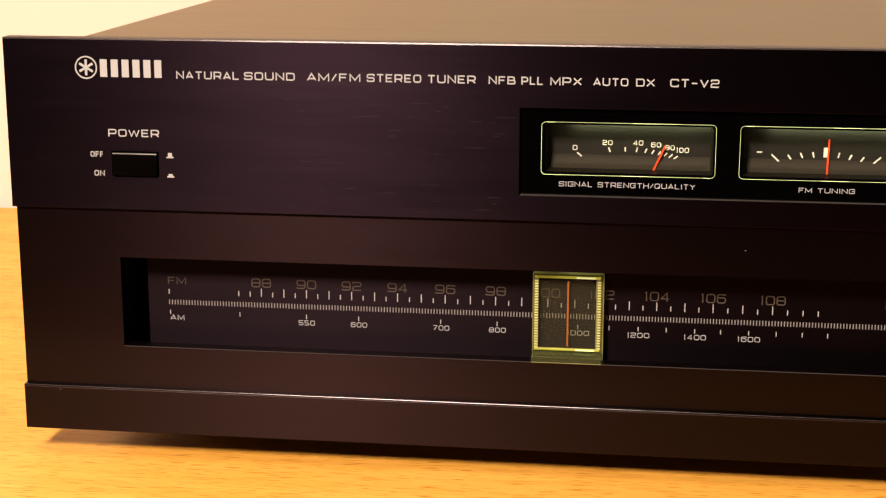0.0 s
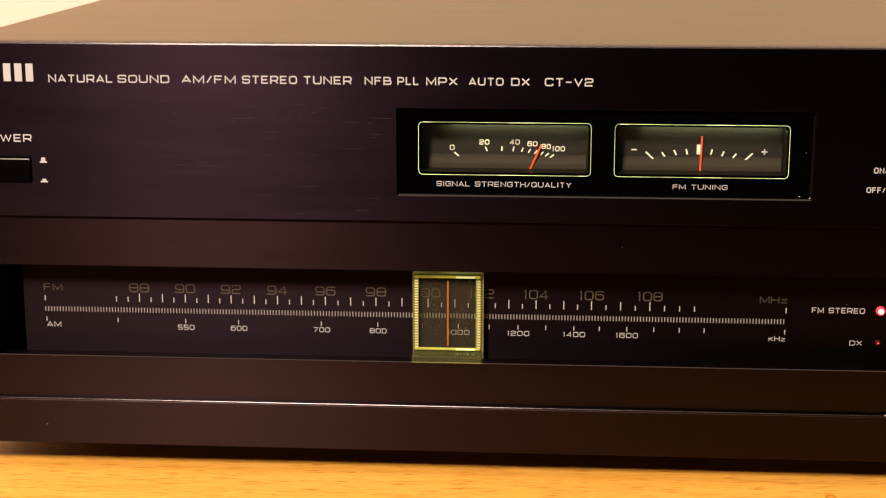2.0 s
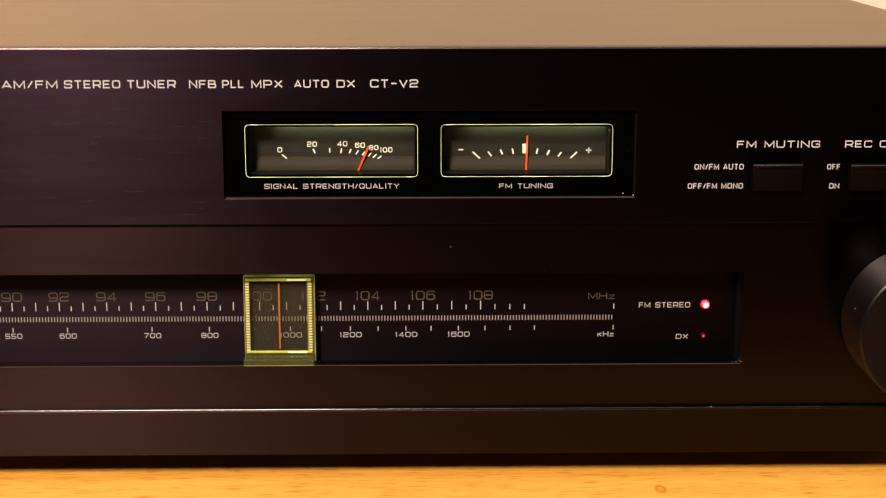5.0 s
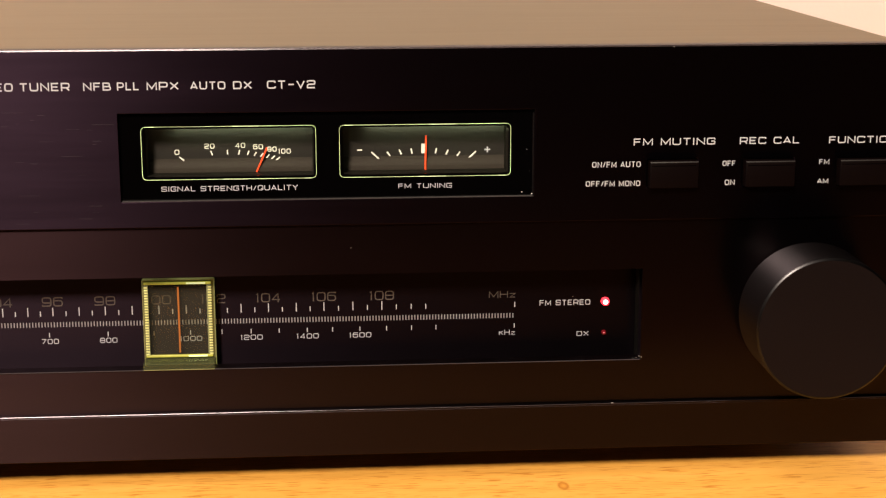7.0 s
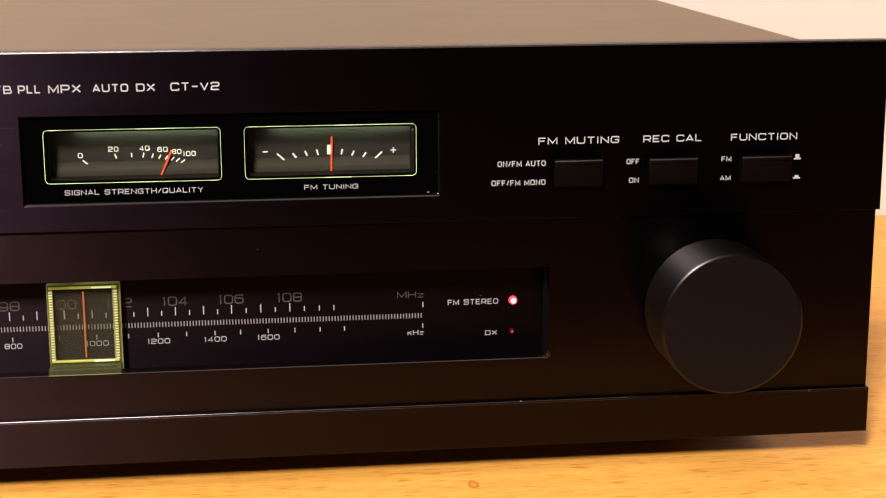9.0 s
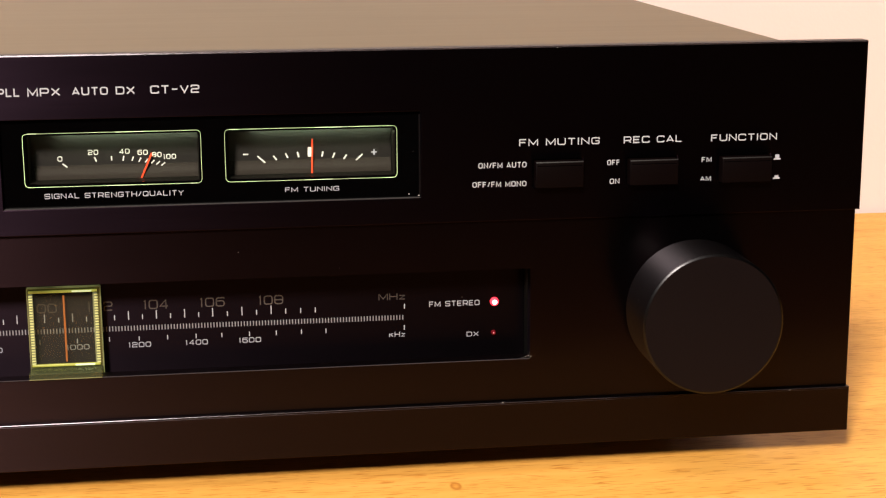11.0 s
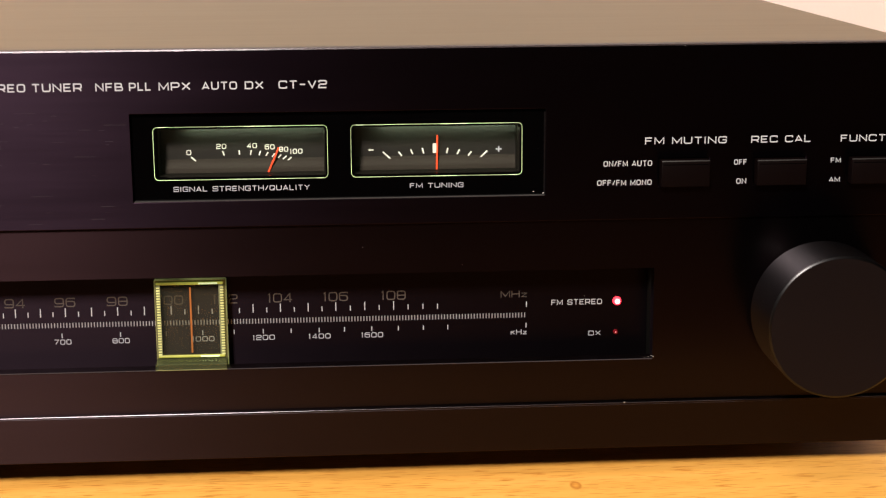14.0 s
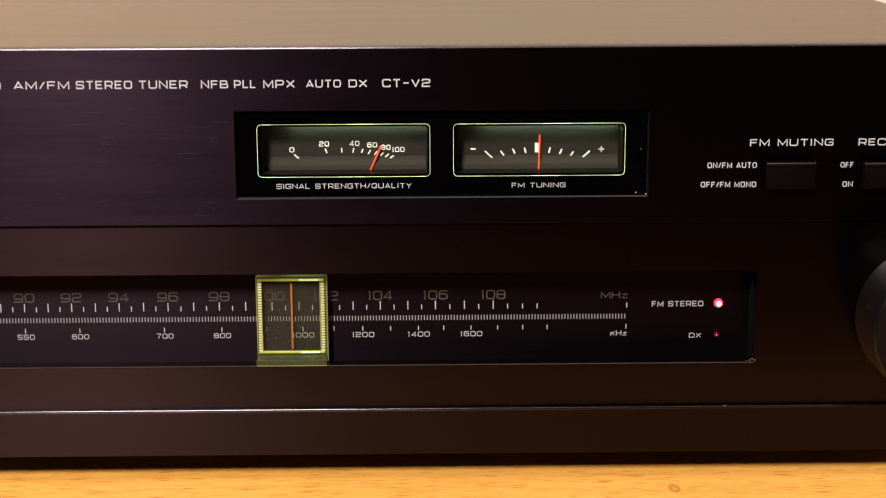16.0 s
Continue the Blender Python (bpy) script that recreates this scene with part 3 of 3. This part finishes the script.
# cursor
def make_cursor():
    c = part("dial_cursor", box(168.95, 191.45, 7.4, 9.2, 36.3, 66.0, 0.3), CURSOR_CLEAR, tuner, "clear yellow-green lit tuning cursor")
    for x, push in ((169.6, 0.12), (189.2, 0.5)):
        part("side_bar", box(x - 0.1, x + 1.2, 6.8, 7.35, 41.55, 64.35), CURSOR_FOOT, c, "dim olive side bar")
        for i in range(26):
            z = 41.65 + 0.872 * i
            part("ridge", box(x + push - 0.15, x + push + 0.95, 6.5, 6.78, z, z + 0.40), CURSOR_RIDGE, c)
    # Added ring whose glow fills the gap between frame and plate edge.
    part("glowing_border", ring_plate(rounded_rect(169.15, 191.25, 40.3, 65.85, 0.2, 2), rounded_rect(169.6, 190.4, 41.6, 64.5, 0.2, 2), 7.32, 7.38), CURSOR_HAZE, c, "added glowing ring for the olive haze round the frame")
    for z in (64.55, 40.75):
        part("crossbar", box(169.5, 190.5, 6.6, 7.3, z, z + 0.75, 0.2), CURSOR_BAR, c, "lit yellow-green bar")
        # Glowing strip laid over the bar as its glint.
        part("glint_bar", box(182.8, 188.8, 6.45, 6.58, z + 0.12, z + 0.66, 0.06), CURSOR_GLINT, c, "glowing strip in place of a pale glint")
    foot = part("cursor_foot", box(169.0, 191.4, 0.9, 7.3, 38.05, 40.4, 0.25), CURSOR_GLASS, c, "dim olive glassy foot")
    # Light line along the foot, put in as a glowing strip.
    part("foot_edge", box(169.1, 191.3, 0.7, 0.88, 38.3, 38.5), CURSOR_RIM, foot, "glowing strip in place of the light line on the foot")
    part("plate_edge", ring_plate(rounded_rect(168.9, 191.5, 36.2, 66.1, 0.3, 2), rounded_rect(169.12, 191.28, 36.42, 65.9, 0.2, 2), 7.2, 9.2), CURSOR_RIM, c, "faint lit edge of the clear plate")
    part("pointer_line", box(179.9, 180.42, 6.9, 7.3, 42.2, 63.6), POINTER, c, "orange pointer line")
    return c


make_cursor()


# Diffuse grey strip stands in for the highlight on the window's lower edge.
part("window_lip", box(35.3, 327.0, 1.0, 1.45, 38.17, 38.37), WINDOW_HIGHLIGHT, tuner, "thin lip coloured as the highlight below the dial window")
# Metal strip added for the glints on the recess's right edge.
part("recess_edge", box(291.45, 291.7, 0.1, 1.5, 93.0, 118.6), DARK_EDGE, tuner, "added metal strip for glints on the edge of the meter recess")
# Light line on the recess's lower edge, painted as a pale strip.
part("recess_lip", box(165.0, 291.7, 0.1, 1.5, 92.42, 92.60), EDGE_HIGHLIGHT, tuner, "thin lip coloured as the highlight below the meters")

# knob and buttons
def make_knob():
    cx, cz, r = 380.85, 53.6, 22.6
    face = [(0, -22.2), (r - 0.8, -22.2), (r - 0.8, -22.0)]
    profile = [(r - 0.8, -22.0), (r - 0.08, -21.6), (r, -21.4), (r, -0.5), (r - 0.4, 0.4), (r - 0.4, 1.2), (0, 1.2)]
    k = smooth(part("tuning_knob", turned(profile, cx, cz, 128), KNOB, tuner, "large round black tuning knob"), 20)
    smooth(part("knob_face", turned(face, cx, cz, 128), KNOB_FACE, k, "matt black flat face"), 20)
    # More reflective metal ring along the chamfer of the face.
    rim = part("knob_edge", turned([(r - 0.8, -22.15), (r - 0.76, -22.22), (r - 0.42, -22.07), (r - 0.08, -21.78), (r - 0.2, -21.6)], cx, cz, 128), KNOB_RIM, k, "thin satin metal edge")
    smooth(rim, 80)


make_knob()


def make_button(x0, x1, z0, z1, front, mat, edge):
    bm = box(x0 + 0.35, x1 - 0.35, front, 12, z0 + 0.35, z1 - 0.35)
    # Top bevel takes the paler second material, a painted edge highlight.
    bevel_sharp(bm, 0.3, 1, lambda e: all(v.co.y < front + 0.01 and v.co.z > z1 - 0.4 for v in e.verts), 1)
    bevel_sharp(bm, 0.3, 2, lambda e: all(v.co.y < front + 0.01 and v.co.z < z1 - 0.5 for v in e.verts))
    button = smooth(part("push_button", bm, mat, tuner, "black rectangular push button", edge))
    if front < -2:
        part("button_groove", box(x0 + 0.9, x1 - 0.9, front - 0.03, front + 0.4, z1 - 1.75, z1 - 1.55), GLOSS, button, "fine dark groove")
    return button


for key, (x0, x1, z0, z1) in BUTTONS.items():
    if key == "power":
        make_button(x0, x1, z0, z1, -1.0, POWER_BUTTON, EDGE_HIGHLIGHT)
    else:
        make_button(x0, x1, z0, z1, -3.2, BUTTON, BUTTON_HIGHLIGHT)

# printing on the upper panel
for words, x0, x1, z0, z1 in (
    ("NATURAL", 56.5, 76.8, 126.75, 129.2),
    ("SOUND", 78.3, 94.5, 126.8, 129.25),
    ("AM/FM", 98.3, 115.2, 126.85, 129.3),
    ("STEREO", 117.15, 134.2, 126.85, 129.35),
    ("TUNER", 136.1, 151.05, 126.85, 129.35),
    ("NFB", 155.0, 163.3, 126.85, 129.3),
    ("PLL", 165.05, 171.7, 126.85, 129.3),
    ("MPX", 173.9, 183.5, 126.85, 129.3),
    ("AUTO", 186.9, 197.5, 126.9, 129.3),
    ("DX", 199.8, 205.5, 126.9, 129.3),
    ("CT-V2", 210.0, 224.7, 126.9, 129.4),
    ("POWER", 33.5, 50.2, 108.0, 110.4),
    ("OFF", 27.3, 31.65, 101.3, 103.1),
    ("ON", 28.3, 31.75, 95.2, 97.0),
    ("FM MUTING", 322.9, 348.65, 108.0, 110.2),
    ("REC CAL", 356.4, 375.4, 108.0, 110.2),
    ("FUNCTION", 384.85, 406.6, 107.9, 110.1),
    ("ON/FM AUTO", 310.0, 325.3, 101.2, 103.0),
    ("OFF/FM MONO", 308.1, 325.3, 95.2, 96.95),
    ("OFF", 351.2, 355.3, 101.15, 102.85),
    ("ON", 352.1, 355.3, 95.1, 96.8),
    ("FM", 382.0, 385.25, 101.3, 102.9),
    ("AM", 381.7, 385.25, 95.2, 96.75),
):
    lettering(words, x0, x1, z0, z1, 0.0, PRINT, tuner)


def make_push_signs(x):
    bm = bmesh.new()
    add_bar(bm, x - 1.15, 101.65, x + 1.15, 101.65, 0.45, 0.0)
    add_bar(bm, x, 101.9, x, 103.1, 1.3, -0.001)
    add_bar(bm, x - 1.15, 95.4, x + 1.15, 95.4, 0.45, 0.0)
    add_bar(bm, x, 95.6, x, 96.3, 1.3, -0.001)
    part("push_sign", bm, PRINT, tuner, "white in and out signs")


make_push_signs(53.5)
make_push_signs(406.95)


def make_badge():
    """The maker's badge as plain shapes: a ring with a crossed figure and a row of blocks."""
    circle = lambda r: [(27.2 + r * math.cos(2 * math.pi * i / 48), 129.85 + r * math.sin(2 * math.pi * i / 48)) for i in range(48)]
    badge = part("maker_badge", ring_plate(circle(3.65), circle(3.2), -0.1, -0.001), PRINT, tuner, "white printed badge of plain shapes")
    bm = bmesh.new()
    for i in range(3):
        a = radians(90 + 60 * i)
        add_bar(bm, 27.2 - 2.5 * math.cos(a), 129.85 - 2.5 * math.sin(a), 27.2 + 2.5 * math.cos(a), 129.85 + 2.5 * math.sin(a), 0.75, -0.002 * i)
    part("badge_figure", bm, PRINT, badge)
    for i in range(6):
        x = 31.4 + i * 3.54
        bm = bmesh.new()
        add_bar(bm, x + 1.55, 126.95, x + 1.55, 132.5, 2.3, 0.0)
        part("badge_block", bm, PRINT, badge)


make_badge()

# small chips and dust on the panels
chip = random.Random(4)
for x, y, z, r in ((318.0, -0.4, 24.3, 0.42), (234.7, 1.3, 76.7, 0.2), (359.35, -12.0, 59.8, 0.33), (414.5, -0.4, 23.9, 0.22), (50.0, -0.4, 15.3, 0.25), (288.3, 1.6, 93.5, 0.32), (291.3, 0.6, 93.1, 0.28), (289.7, 1.6, 107.0, 0.14), (326.6, 1.3, 39.3, 0.26), (325.7, 1.3, 38.9, 0.16), (326.9, 1.3, 40.2, 0.14), (324.6, 1.2, 38.75, 0.12), (327.4, 1.3, 38.9, 0.18), (290.6, 1.6, 100.2, 0.08), (266.0, 1.3, 70.6, 0.1), (13.0, -0.4, 22.9, 0.16), (334.7, 0.0, 138.5, 0.18), (306.5, 11.9, 56.8, 0.15)):
    bm = bmesh.new()
    bmesh.ops.create_icosphere(bm, subdivisions=1, radius=r)
    for v in bm.verts:
        k = chip.uniform(0.35, 1.15)
        v.co = Vector((x + v.co.x * k * 1.2, y + v.co.y * 0.3, z + v.co.z * k * 0.8))
    part("paint_chip", bm, SPECK, tuner, "tiny bright chip")

# fine scratches in the brushed panel, most of them between the power button and the meters
wear = random.Random(7)
for i in range(46):
    x = min(max(wear.gauss(126, 24), 66), 157)
    z = wear.choice((wear.uniform(86, 95), wear.uniform(98, 108), wear.uniform(108, 122), wear.uniform(114, 121)))
    length = wear.choice((1.2, 1.6, 2.1, 2.6, 4.0, 6.5))
    bm = bmesh.new()
    add_bar(bm, x, z, x + length, z + wear.uniform(-0.06, 0.06), wear.uniform(0.03, 0.07), 0.0, 0.01)
    part("scratch", bm, SCRATCH, tuner)
